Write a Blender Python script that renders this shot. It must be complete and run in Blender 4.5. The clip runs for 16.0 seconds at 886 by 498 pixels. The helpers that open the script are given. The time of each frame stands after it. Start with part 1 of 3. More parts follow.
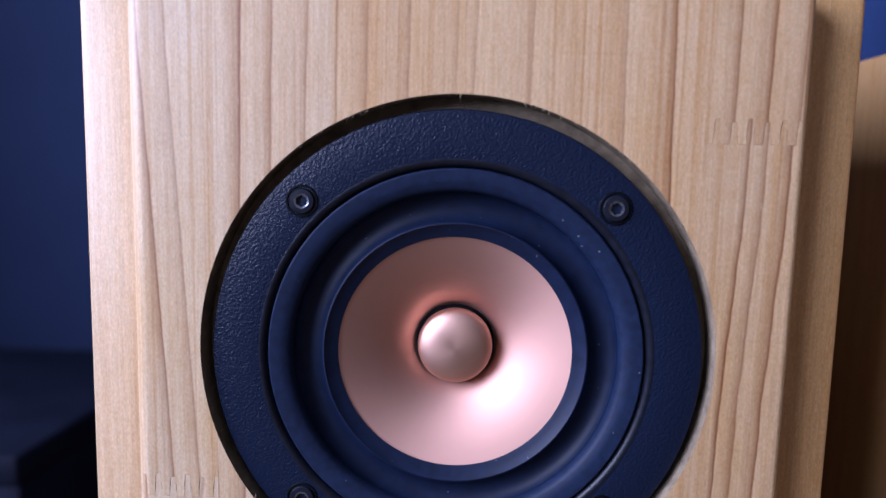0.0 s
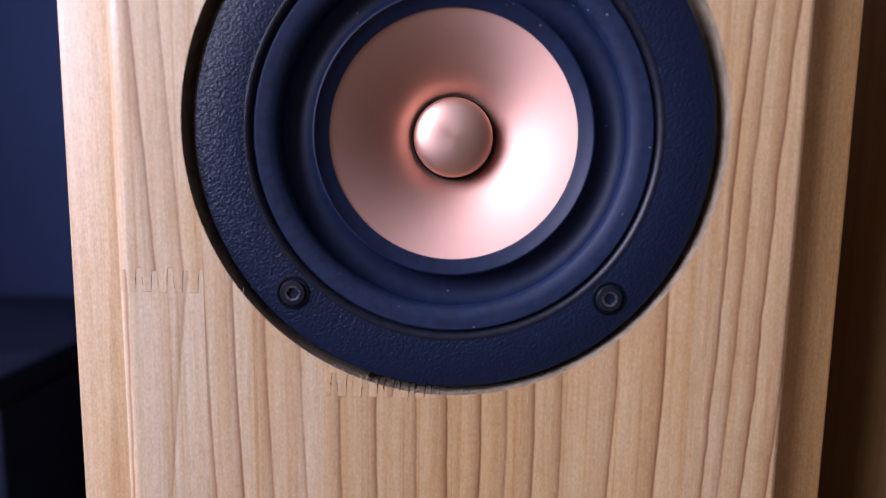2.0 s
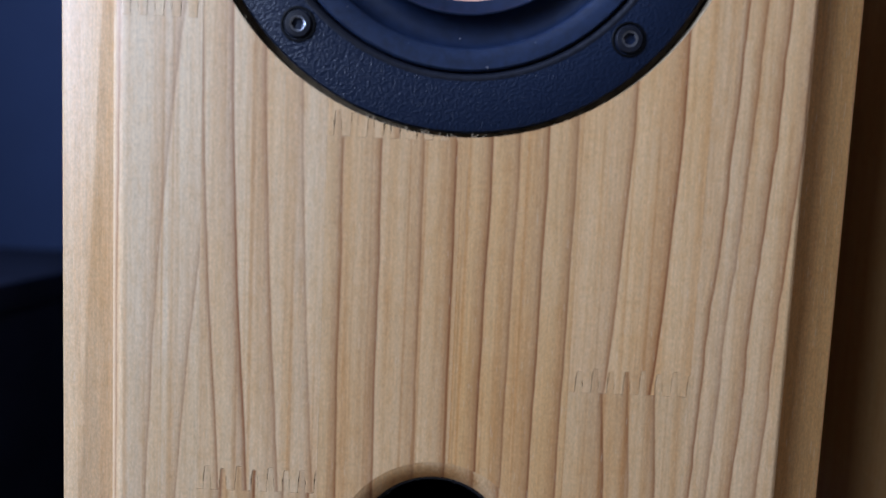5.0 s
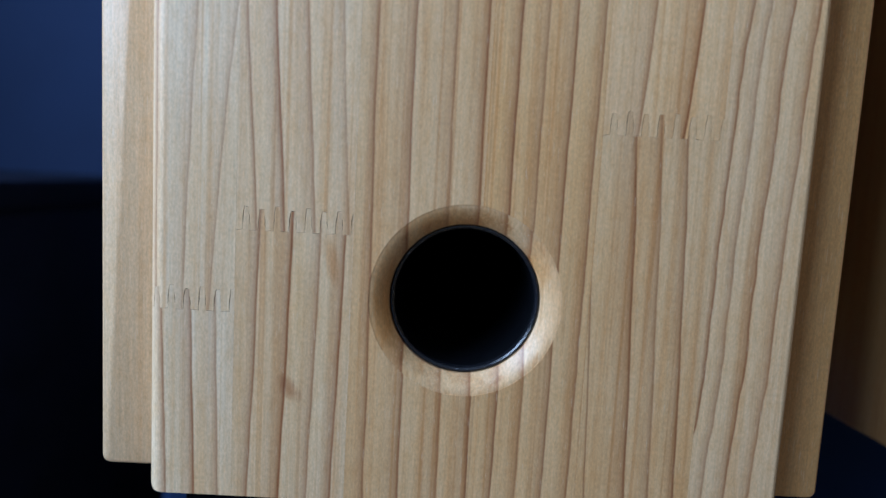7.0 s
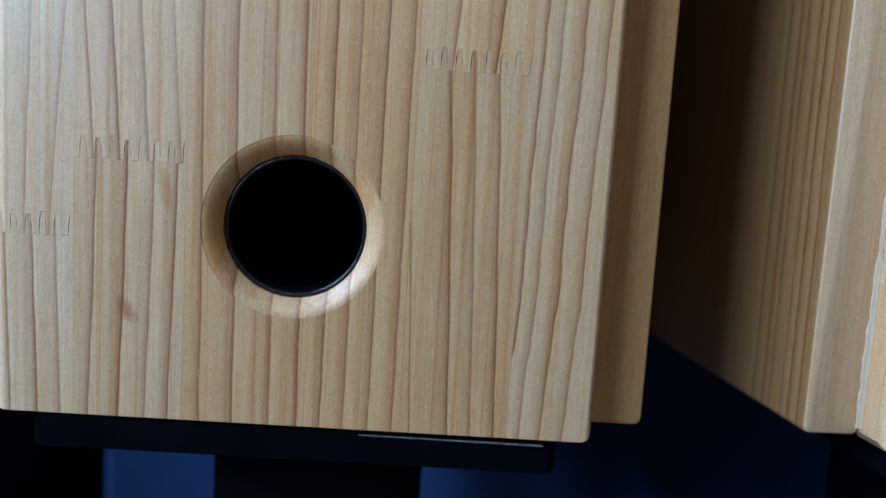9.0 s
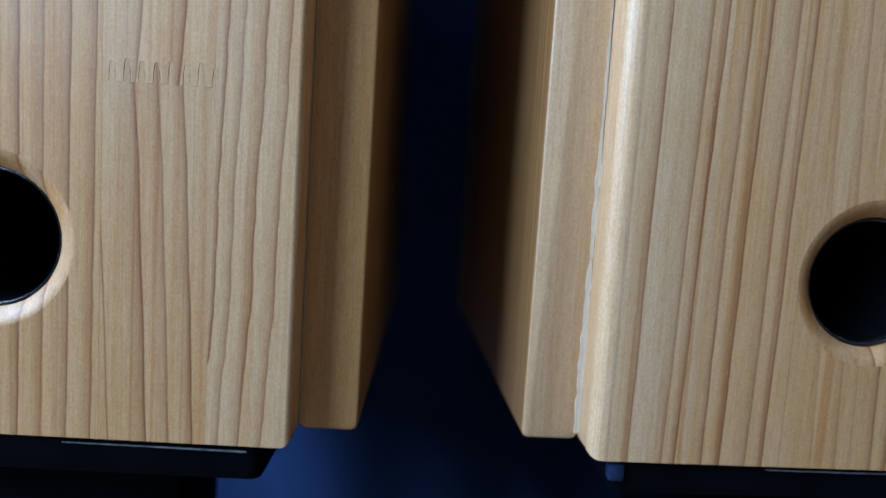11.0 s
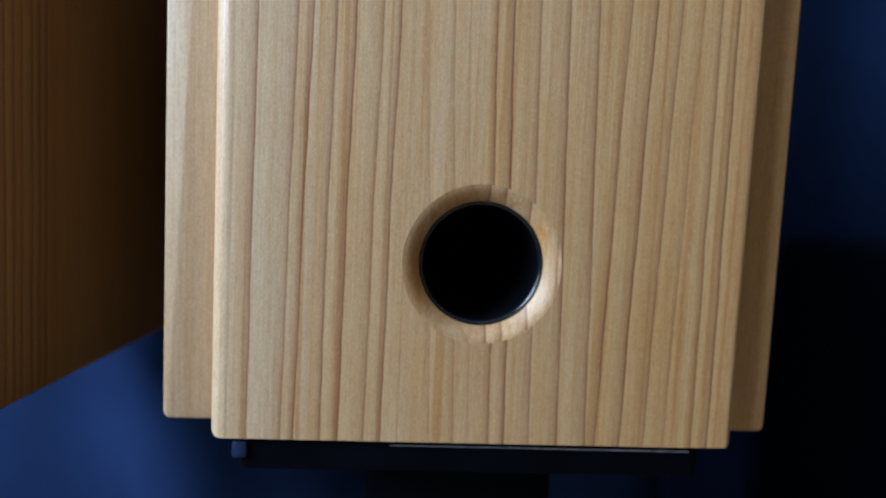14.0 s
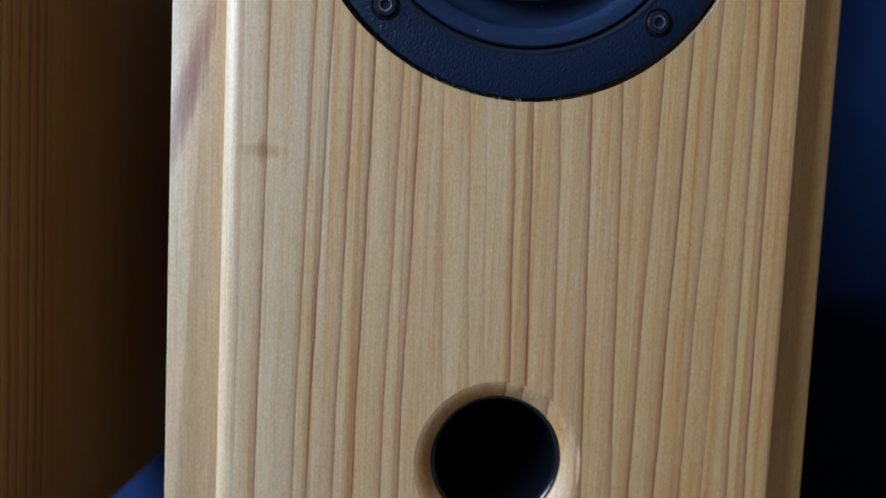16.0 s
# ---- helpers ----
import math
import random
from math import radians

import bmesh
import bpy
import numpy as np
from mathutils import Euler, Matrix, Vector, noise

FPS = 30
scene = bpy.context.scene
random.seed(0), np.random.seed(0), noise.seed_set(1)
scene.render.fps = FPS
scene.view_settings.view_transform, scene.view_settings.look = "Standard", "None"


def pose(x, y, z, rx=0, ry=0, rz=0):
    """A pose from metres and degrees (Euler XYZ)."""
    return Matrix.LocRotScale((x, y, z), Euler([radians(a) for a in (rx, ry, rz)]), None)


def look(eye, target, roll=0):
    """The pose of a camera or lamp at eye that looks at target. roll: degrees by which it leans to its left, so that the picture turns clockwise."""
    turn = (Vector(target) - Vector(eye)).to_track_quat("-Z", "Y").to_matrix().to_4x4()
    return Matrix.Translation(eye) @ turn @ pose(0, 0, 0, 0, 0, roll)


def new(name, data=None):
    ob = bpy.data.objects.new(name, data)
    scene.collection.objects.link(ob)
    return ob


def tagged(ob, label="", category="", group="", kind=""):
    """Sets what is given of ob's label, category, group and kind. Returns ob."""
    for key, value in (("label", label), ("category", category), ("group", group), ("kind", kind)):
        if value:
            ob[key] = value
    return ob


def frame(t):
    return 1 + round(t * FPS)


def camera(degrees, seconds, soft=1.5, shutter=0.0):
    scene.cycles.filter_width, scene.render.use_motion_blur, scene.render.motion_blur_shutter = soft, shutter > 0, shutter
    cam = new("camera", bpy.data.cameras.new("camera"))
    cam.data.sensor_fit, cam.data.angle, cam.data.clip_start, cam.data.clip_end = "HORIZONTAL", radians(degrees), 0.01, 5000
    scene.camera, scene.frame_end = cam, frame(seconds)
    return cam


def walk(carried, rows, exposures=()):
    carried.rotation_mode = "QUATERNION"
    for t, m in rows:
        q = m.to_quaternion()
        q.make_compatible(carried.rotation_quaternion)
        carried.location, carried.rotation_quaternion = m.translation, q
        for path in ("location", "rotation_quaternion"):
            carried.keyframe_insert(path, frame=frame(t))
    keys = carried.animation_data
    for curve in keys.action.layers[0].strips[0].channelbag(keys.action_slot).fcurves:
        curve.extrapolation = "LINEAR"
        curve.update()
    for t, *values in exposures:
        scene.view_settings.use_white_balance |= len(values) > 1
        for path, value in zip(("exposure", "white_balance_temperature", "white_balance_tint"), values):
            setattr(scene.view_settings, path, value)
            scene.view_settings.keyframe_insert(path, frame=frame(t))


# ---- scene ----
# Two home-built wooden loudspeakers on black stands, filmed from close by.
cam = camera(68.1, 16.0)
cam.data.dof.use_dof, cam.data.dof.focus_distance, cam.data.dof.aperture_fstop = True, 0.195, 6.0
# seconds, eye (m), yaw, pitch, roll (degrees)
PATH = [
    (0, 0.0040, -0.1779, 0.8964, 2.53, -6.30, -1.31),
    (0.5, 0.0061, -0.1747, 0.8827, 2.02, -6.52, -0.69),
    (1, 0.0049, -0.1728, 0.8645, 1.62, -6.75, -0.76),
    (1.5, 0.0015, -0.1735, 0.8474, 1.49, -7.17, -0.92),
    (2, 0.0019, -0.1735, 0.8383, 1.37, -7.43, -0.81),
    (2.5, 0.0013, -0.1711, 0.8251, 0.92, -7.36, -0.79),
    (3, 0.0001, -0.1705, 0.8135, 0.85, -6.76, -1.28),
    (3.2, -0.0004, -0.1705, 0.8076, 0.62, -6.69, -1.41),
    (5.3, -0.0057, -0.1738, 0.7544, -0.08, -4.77, -2.70),
    (5.5, -0.0069, -0.1747, 0.7499, 0.01, -4.94, -2.75),
    (6, -0.0053, -0.1753, 0.7297, 0.13, -5.52, -2.86),
    (6.5, -0.0069, -0.1771, 0.7130, -0.11, -5.96, -3.43),
    (7, -0.0104, -0.1811, 0.6948, -0.03, -6.22, -3.11),
    (7.5, -0.0112, -0.1844, 0.6754, -0.05, -6.52, -3.30),
    (8, 0.0002, -0.1841, 0.6660, -0.18, -6.50, -3.44),
    (8.5, 0.0219, -0.1888, 0.6723, 0.15, -5.93, -3.43),
    (9, 0.0407, -0.1938, 0.6766, -0.22, -5.79, -3.49),
    (9.5, 0.0658, -0.1949, 0.6762, -0.70, -5.46, -3.14),
    (9.7, 0.0757, -0.1946, 0.6795, -0.69, -6.56, -3.35),
    (11.8, 0.1582, -0.2004, 0.6861, -2.24, -5.25, -3.96),
    (12, 0.1651, -0.2008, 0.6864, -2.61, -5.32, -4.09),
    (12.5, 0.1836, -0.2038, 0.6830, -3.01, -4.98, -3.97),
    (13, 0.2150, -0.2098, 0.6801, -1.19, -4.64, -2.90),
    (13.5, 0.2417, -0.2080, 0.6884, -1.04, -6.34, -3.05),
    (14, 0.2583, -0.2118, 0.6854, -1.09, -4.91, -2.65),
    (14.5, 0.2550, -0.2087, 0.6994, -1.64, -4.25, -2.47),
    (15, 0.2564, -0.2026, 0.7148, -0.84, -4.11, -2.56),
    (15.5, 0.2544, -0.1979, 0.7314, -1.23, -4.29, -2.46),
    (16, 0.2519, -0.1978, 0.7448, -1.03, -3.92, -2.60),
]
EXPOSURES = [(0, 0.05, 6200, 27), (2.5, 0.04, 7150, 30), (3.2, 0.04, 7000, 28), (5.5, 0.00, 6150, 4), (7.5, 0.02, 5600, -2), (9.5, 0.00, 5600, -3), (12.5, 0.31, 6000, -1), (14, 0.36, 6150, -1), (16, 0.30, 5850, -3)]
walk(cam, [(t, pose(x, y, z, 90 + pitch, roll, yaw)) for t, x, y, z, yaw, pitch, roll in PATH], EXPOSURES)

# ---- light ----
WINDOW = (-0.95, -0.66, 1.42)      # middle of the wide window in the side wall
WIDE, TALL = 1.30, 0.84
world = bpy.data.worlds.new("world")
world.use_nodes = True
scene.world = world
sky = world.node_tree.nodes.new("ShaderNodeTexSky")
sky.sky_type, sky.sun_disc, sky.sun_elevation, sky.sun_rotation = "NISHITA", False, radians(40), radians(240)
world.node_tree.links.new(sky.outputs["Color"], world.node_tree.nodes["Background"].inputs["Color"])
world.node_tree.nodes["Background"].inputs["Strength"].default_value = 0.05
lamp = bpy.data.lights.new("window_light", "AREA")
lamp.shape, lamp.size, lamp.size_y, lamp.energy, lamp.color = "RECTANGLE", WIDE, TALL, 38, (0.83, 0.98, 1.36)
window_light = new("window_light", lamp)
window_light.matrix_world = look((WINDOW[0] + 0.02, WINDOW[1], WINDOW[2]), (1.0, WINDOW[1], WINDOW[2]))


# ---- materials ----
def nodes_of(name, rough=0.5, metal=0.0, spec=0.5, color=(0.5, 0.5, 0.5)):
    mat = bpy.data.materials.new(name)
    mat.use_nodes = True
    tree = mat.node_tree
    b = tree.nodes["Principled BSDF"]
    b.inputs["Base Color"].default_value = (*color, 1)
    b.inputs["Roughness"].default_value = rough
    b.inputs["Metallic"].default_value = metal
    b.inputs["Specular IOR Level"].default_value = spec
    return mat, tree, b


def node(tree, kind, **values):
    n = tree.nodes.new(kind)
    for key, value in values.items():
        n.inputs[key].default_value = value
    return n


def math_node(tree, op, a, b, clamp=False):
    n = tree.nodes.new("ShaderNodeMath")
    n.operation, n.use_clamp = op, clamp
    for i, v in enumerate((a, b)):
        if isinstance(v, (int, float)):
            n.inputs[i].default_value = v
        else:
            tree.links.new(v, n.inputs[i])
    return n.outputs[0]


def noise_at(tree, coords, scale, stretch=(1, 1, 1), detail=3.0, shift=(0, 0, 0)):
    m = tree.nodes.new("ShaderNodeMapping")
    m.inputs["Scale"].default_value = stretch
    m.inputs["Location"].default_value = shift
    tree.links.new(coords, m.inputs["Vector"])
    n = node(tree, "ShaderNodeTexNoise", Scale=scale, Detail=detail, Roughness=0.6)
    tree.links.new(m.outputs[0], n.inputs["Vector"])
    return n.outputs["Fac"]


def blend(tree, how, fac, a, b):
    n = tree.nodes.new("ShaderNodeMix")
    n.data_type, n.blend_type = "RGBA", how
    for i, v in ((0, fac), (6, a), (7, b)):
        if isinstance(v, (int, float)):
            n.inputs[i].default_value = v
        elif isinstance(v, tuple):
            n.inputs[i].default_value = (*v, 1)
        else:
            tree.links.new(v, n.inputs[i])
    return n.outputs[2]


EARLY = (0.77, 0.55, 0.325)
LATE = (0.31, 0.122, 0.046)


def wood(name, lines, lo, hi, tilt=0.0, tone=1.0, axis="X", wave=0.0007, warm=0.0, knots=(), streaky=0.55, coat=0.6, level=0.74, fan=0.0, bow=0.0):
    """Softwood with upright growth rings: lines are the places of the dark rings (mm) along the axis at one level, or (place, depth).
    tilt: lean of the rings; fan: how the lean grows across the strip; bow: their curve over the height."""
    mat, tree, b = nodes_of(name, rough=0.5, spec=0.25)
    b.inputs["Coat Weight"].default_value = coat
    b.inputs["Coat Roughness"].default_value = 0.42
    b.inputs["Coat IOR"].default_value = 1.55
    link = tree.links.new
    tex = tree.nodes.new("ShaderNodeTexCoord").outputs["Object"]
    sep = tree.nodes.new("ShaderNodeSeparateXYZ")
    link(tex, sep.inputs[0])
    z = math_node(tree, "SUBTRACT", sep.outputs["Z"], level)
    across = math_node(tree, "SUBTRACT", sep.outputs[axis], (lo + hi) / 2000)
    lean = math_node(tree, "ADD", tilt, math_node(tree, "MULTIPLY", across, fan))
    lean = math_node(tree, "MULTIPLY", z, math_node(tree, "ADD", lean, math_node(tree, "MULTIPLY", z, bow)))
    shift = (random.random() * 9, 0, random.random() * 9)
    slow = noise_at(tree, tex, 1.0, (7, 7, 11), 1.0, shift)
    quick = noise_at(tree, tex, 1.0, (30, 30, 46), 2.0, shift)
    bend = math_node(tree, "MULTIPLY", math_node(tree, "SUBTRACT", slow, 0.5), wave * 2.4)
    bend = math_node(tree, "ADD", bend, math_node(tree, "MULTIPLY", math_node(tree, "SUBTRACT", quick, 0.5), wave * 1.3))
    along = math_node(tree, "SUBTRACT", math_node(tree, "ADD", sep.outputs[axis], bend), lean)
    span = tree.nodes.new("ShaderNodeMapRange")
    span.inputs["From Min"].default_value, span.inputs["From Max"].default_value = lo / 1000, hi / 1000
    link(along, span.inputs["Value"])
    ramp = tree.nodes.new("ShaderNodeValToRGB")
    stops = ramp.color_ramp.elements
    width = hi - lo
    marks = [(0.0, 0.08)]
    rings = sorted(x if isinstance(x, tuple) else (x, (0.85, 1.0, 0.75, 0.95)[i % 4]) for i, x in enumerate(lines))
    for x, deep in rings:
        f = (x - lo) / width
        before = marks[-1][0]
        gap = f - before
        marks += [(before + gap * 0.35, 0.05), (f - min(1.7 / width, gap * 0.4), 0.30 * deep), (f - min(0.7 / width, gap * 0.2), 0.58 * deep),
                  (f - min(0.12 / width, gap * 0.05), deep), (f + 0.30 / width, 0.02)]
    marks.append((1.0, 0.12))
    marks = sorted(m for m in marks if 0 <= m[0] <= 1)[:32]
    while len(stops) < len(marks):
        stops.new(0.5)
    for e, (at, v) in zip(stops, marks):
        e.position, e.color = at, (v, v, v, 1)
    link(span.outputs[0], ramp.inputs["Fac"])
    ring = ramp.outputs["Color"]
    fibre = noise_at(tree, tex, 1.0, (1500, 1500, 60), 3.0)
    pores = noise_at(tree, tex, 1.0, (2600, 2600, 170), 1.0)
    cloud = noise_at(tree, tex, 1.0, (28, 28, 9), 3.0, shift)
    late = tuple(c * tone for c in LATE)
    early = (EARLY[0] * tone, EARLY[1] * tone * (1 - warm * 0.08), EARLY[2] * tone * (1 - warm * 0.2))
    faded = math_node(tree, "MULTIPLY", ring, math_node(tree, "ADD", 0.62, math_node(tree, "MULTIPLY", cloud, 0.75)))
    colour = blend(tree, "MIX", faded, early, late)
    for across, up, low, top, shade in ((210, 3.0, 0.46, 0.66, (0.86, 0.70, 0.52)), (620, 7.0, 0.52, 0.70, (0.84, 0.70, 0.56)), (330, 1.6, 0.59, 0.66, (0.80, 0.60, 0.40))):
        band = noise_at(tree, tex, 1.0, (across, across, up), 2.0, shift)
        soft = tree.nodes.new("ShaderNodeMapRange")
        soft.inputs["From Min"].default_value, soft.inputs["From Max"].default_value = low, top
        soft.inputs["To Max"].default_value = streaky
        link(band, soft.inputs["Value"])
        colour = blend(tree, "MULTIPLY", soft.outputs[0], colour, shade)
    fib = tree.nodes.new("ShaderNodeMapRange")
    fib.inputs["From Min"].default_value, fib.inputs["From Max"].default_value = 0.3, 0.7
    fib.inputs["To Min"].default_value, fib.inputs["To Max"].default_value = 0.88, 1.06
    link(fibre, fib.inputs["Value"])
    colour = blend(tree, "MULTIPLY", 1.0, colour, fib.outputs[0])
    grit = tree.nodes.new("ShaderNodeMapRange")
    grit.inputs["From Min"].default_value, grit.inputs["From Max"].default_value = 0.3, 0.7
    grit.inputs["To Min"].default_value, grit.inputs["To Max"].default_value = 0.87, 1.11
    link(noise_at(tree, tex, 1.0, (1900, 1900, 900), 2.0), grit.inputs["Value"])
    colour = blend(tree, "MULTIPLY", 1.0, colour, grit.outputs[0])
    mottle = tree.nodes.new("ShaderNodeMapRange")
    mottle.inputs["From Min"].default_value, mottle.inputs["From Max"].default_value = 0.46, 0.68
    mottle.inputs["To Max"].default_value = 0.5
    link(noise_at(tree, tex, 1.0, (520, 520, 210), 3.0, shift), mottle.inputs["Value"])
    colour = blend(tree, "MULTIPLY", mottle.outputs[0], colour, (0.90, 0.80, 0.66))
    stain = tree.nodes.new("ShaderNodeMapRange")
    stain.inputs["From Min"].default_value, stain.inputs["From Max"].default_value = 0.42, 0.72
    stain.inputs["To Max"].default_value = min(0.85, streaky * 1.5)
    link(cloud, stain.inputs["Value"])
    colour = blend(tree, "MULTIPLY", stain.outputs[0], colour, (0.95, 0.84, 0.66))
    fleck = tree.nodes.new("ShaderNodeMapRange")
    fleck.inputs["From Min"].default_value, fleck.inputs["From Max"].default_value = 0.66, 0.74
    fleck.inputs["To Max"].default_value = 0.45
    link(pores, fleck.inputs["Value"])
    colour = blend(tree, "MIX", fleck.outputs[0], colour, (0.75 * tone, 0.6 * tone, 0.42 * tone))
    for kx, kz, half_x, half_z, slope, shade in knots:
        dx = math_node(tree, "SUBTRACT", sep.outputs["X"], kx)
        dz = math_node(tree, "SUBTRACT", sep.outputs["Z"], kz)
        dx = math_node(tree, "ADD", dx, math_node(tree, "MULTIPLY", dz, slope))
        dx = math_node(tree, "ADD", dx, math_node(tree, "MULTIPLY", math_node(tree, "SUBTRACT", fibre, 0.5), half_x * 1.5))
        far = math_node(tree, "ADD", math_node(tree, "POWER", math_node(tree, "DIVIDE", dx, half_x), 2), math_node(tree, "POWER", math_node(tree, "DIVIDE", dz, half_z), 2))
        inside = math_node(tree, "SUBTRACT", 1.0, far, True)
        colour = blend(tree, "MULTIPLY", math_node(tree, "MULTIPLY", inside, 0.85), colour, shade)
    link(colour, b.inputs["Base Color"])
    bump = node(tree, "ShaderNodeBump", Strength=0.18, Distance=0.0004)
    relief = math_node(tree, "ADD", math_node(tree, "MULTIPLY", fibre, 0.5), math_node(tree, "MULTIPLY", ring, -0.25))
    link(relief, bump.inputs["Height"])
    link(bump.outputs[0], b.inputs["Normal"])
    link(math_node(tree, "ADD", 0.38, math_node(tree, "MULTIPLY", cloud, 0.2)), b.inputs["Roughness"])
    return mat


def rough_plain(name, color, rough, spec=0.4, scale=60.0, spread=0.25, bump_scale=0.0, bump=0.0, metal=0.0, distance=0.0005, dust=0.0, uneven=0.16):
    """A plain surface with slight uneven tone and fine relief."""
    mat, tree, b = nodes_of(name, rough, metal, spec, color)
    tex = tree.nodes.new("ShaderNodeTexCoord").outputs["Object"]
    n = noise_at(tree, tex, scale, detail=4.0)
    r = tree.nodes.new("ShaderNodeMapRange")
    r.inputs["From Min"].default_value, r.inputs["From Max"].default_value = 0.3, 0.7
    r.inputs["To Min"].default_value, r.inputs["To Max"].default_value = 1 - spread, 1 + spread
    tree.links.new(n, r.inputs["Value"])
    tone = blend(tree, "MULTIPLY", 1.0, color, r.outputs[0])
    if dust:
        v = node(tree, "ShaderNodeTexVoronoi", Scale=330.0)
        tree.links.new(tex, v.inputs["Vector"])
        speck = math_node(tree, "LESS_THAN", v.outputs["Distance"], dust)
        spread_out = math_node(tree, "GREATER_THAN", noise_at(tree, tex, 70.0, detail=1.0), 0.54)
        tone = blend(tree, "MIX", math_node(tree, "MULTIPLY", speck, spread_out), tone, (0.28, 0.28, 0.30))
    tree.links.new(tone, b.inputs["Base Color"])
    tree.links.new(math_node(tree, "ADD", rough - uneven / 2, math_node(tree, "MULTIPLY", n, uneven)), b.inputs["Roughness"])
    if bump:
        f = noise_at(tree, tex, bump_scale, detail=2.0)
        k = node(tree, "ShaderNodeBump", Strength=bump, Distance=distance)
        tree.links.new(f, k.inputs["Height"])
        tree.links.new(k.outputs[0], b.inputs["Normal"])
    return mat


def leather_black():
    """Black cast frame with a pebbled, leather-like lacquer."""
    mat, tree, b = nodes_of("pebbled_black", 0.40, 0.0, 0.30, (0.005, 0.012, 0.034))
    tex = tree.nodes.new("ShaderNodeTexCoord").outputs["Object"]
    v = node(tree, "ShaderNodeTexVoronoi", Scale=1450.0, Randomness=1.0)
    v.feature = "SMOOTH_F1"
    warp = noise_at(tree, tex, 420.0, detail=2.0)
    add = tree.nodes.new("ShaderNodeVectorMath")
    add.operation = "MULTIPLY_ADD"
    tree.links.new(warp, add.inputs[0])
    add.inputs[1].default_value = (0.0025, 0.0025, 0.0025)
    tree.links.new(tex, add.inputs[2])
    tree.links.new(add.outputs[0], v.inputs["Vector"])
    k = node(tree, "ShaderNodeBump", Strength=0.62, Distance=0.0003)
    k.invert = True
    tree.links.new(v.outputs["Distance"], k.inputs["Height"])
    tree.links.new(k.outputs[0], b.inputs["Normal"])
    return mat


PEBBLED = leather_black()
RUBBER = rough_plain("black_rubber", (0.006, 0.014, 0.041), 0.5, 0.28, 300, 0.25, 2500, 0.15, distance=0.0002, dust=0.06)
GASKET = rough_plain("gasket_foam", (0.008, 0.018, 0.050), 0.55, 0.28, 500, 0.3, 3500, 0.3, distance=0.0002, dust=0.075)


def spun_copper(name, color, rough, grain):
    """Satin metal turned on a lathe: its sheen runs in rays from the middle."""
    mat = rough_plain(name, color, rough, 0.5, 40, 0.03, 2600, 0.03, metal=1.0, distance=0.0001, uneven=0.05)
    b = mat.node_tree.nodes["Principled BSDF"]
    b.inputs["Anisotropic"].default_value = grain
    way = mat.node_tree.nodes.new("ShaderNodeTangent")
    way.direction_type, way.axis = "RADIAL", "Y"
    mat.node_tree.links.new(way.outputs[0], b.inputs["Tangent"])
    return mat


COPPER = spun_copper("copper_cone", (0.83, 0.495, 0.39), 0.57, 0.42)
CAP = spun_copper("copper_cap", (0.92, 0.57, 0.44), 0.48, 0.2)
STEEL = rough_plain("black_steel_screw", (0.010, 0.012, 0.02), 0.35, 0.3, 400, 0.3)
SOCKET = rough_plain("bare_socket", (0.26, 0.28, 0.34), 0.26, 0.5, 400, 0.3, metal=0.9)
PIPE = rough_plain("black_pipe", (0.002, 0.0025, 0.004), 0.6, 0.12, 200, 0.3)
RIM = rough_plain("glossy_black_rim", (0.012, 0.013, 0.017), 0.16, 0.6, 900, 0.4, 1400, 0.5, distance=0.0003)
BURR = rough_plain("pale_burr", (0.20, 0.21, 0.23), 0.5, 0.4, 900, 0.3)
STAND = rough_plain("black_lacquer", (0.002, 0.003, 0.006), 0.45, 0.06, 40, 0.3, 700, 0.06, distance=0.0003)
# pale metal that paints the highlight on the stand plate's edge
PLATE_GLINT = rough_plain("plate_glint_metal", (0.42, 0.46, 0.56), 0.35, 0.5, 500, 0.5, metal=0.6)
CLIP = rough_plain("blue_grey_clip", (0.016, 0.030, 0.080), 0.4, 0.3, 400, 0.3)
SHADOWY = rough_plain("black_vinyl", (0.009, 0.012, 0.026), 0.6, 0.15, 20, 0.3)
CURTAIN = rough_plain("blue_cloth", (0.018, 0.038, 0.112), 0.9, 0.1, 14, 0.15, 900, 0.3)
NORTH = rough_plain("slate_wall", (0.030, 0.050, 0.122), 0.9, 0.2, 6, 0.08, 300, 0.1)
# colours of unseen surfaces, chosen for the light they bounce
EAST = rough_plain("brown_wall", (0.085, 0.046, 0.016), 0.9, 0.2, 6, 0.1, 300, 0.1)
SOUTH = rough_plain("bounce_wall", (0.42, 0.345, 0.25), 0.9, 0.2, 6, 0.04, 300, 0.1)
WALL = rough_plain("pale_wall", (0.19, 0.205, 0.24), 0.9, 0.2, 6, 0.06, 300, 0.1)
CEILING = rough_plain("white_ceiling", (0.42, 0.42, 0.42), 0.9, 0.2, 6, 0.05)
FLOOR = rough_plain("bounce_floor", (0.24, 0.18, 0.12), 0.5, 0.4, 8, 0.2)
GLUE = rough_plain("white_glue", (0.60, 0.50, 0.36), 0.55, 0.4, 300, 0.08, 900, 0.4)
END_WOOD = rough_plain("raw_routed_wood", (0.25, 0.195, 0.130), 0.85, 0.2, 220, 0.35, 1500, 0.5)


# ---- building helpers ----
def finish(bm, smooth=40):
    bmesh.ops.remove_doubles(bm, verts=bm.verts[:], dist=1e-6)
    bmesh.ops.recalc_face_normals(bm, faces=bm.faces[:])
    me = bpy.data.meshes.new("part")
    bm.to_mesh(me)
    bm.free()
    if smooth:
        for f in me.polygons:
            f.use_smooth = True
        me.set_sharp_from_angle(angle=radians(smooth))
    return me


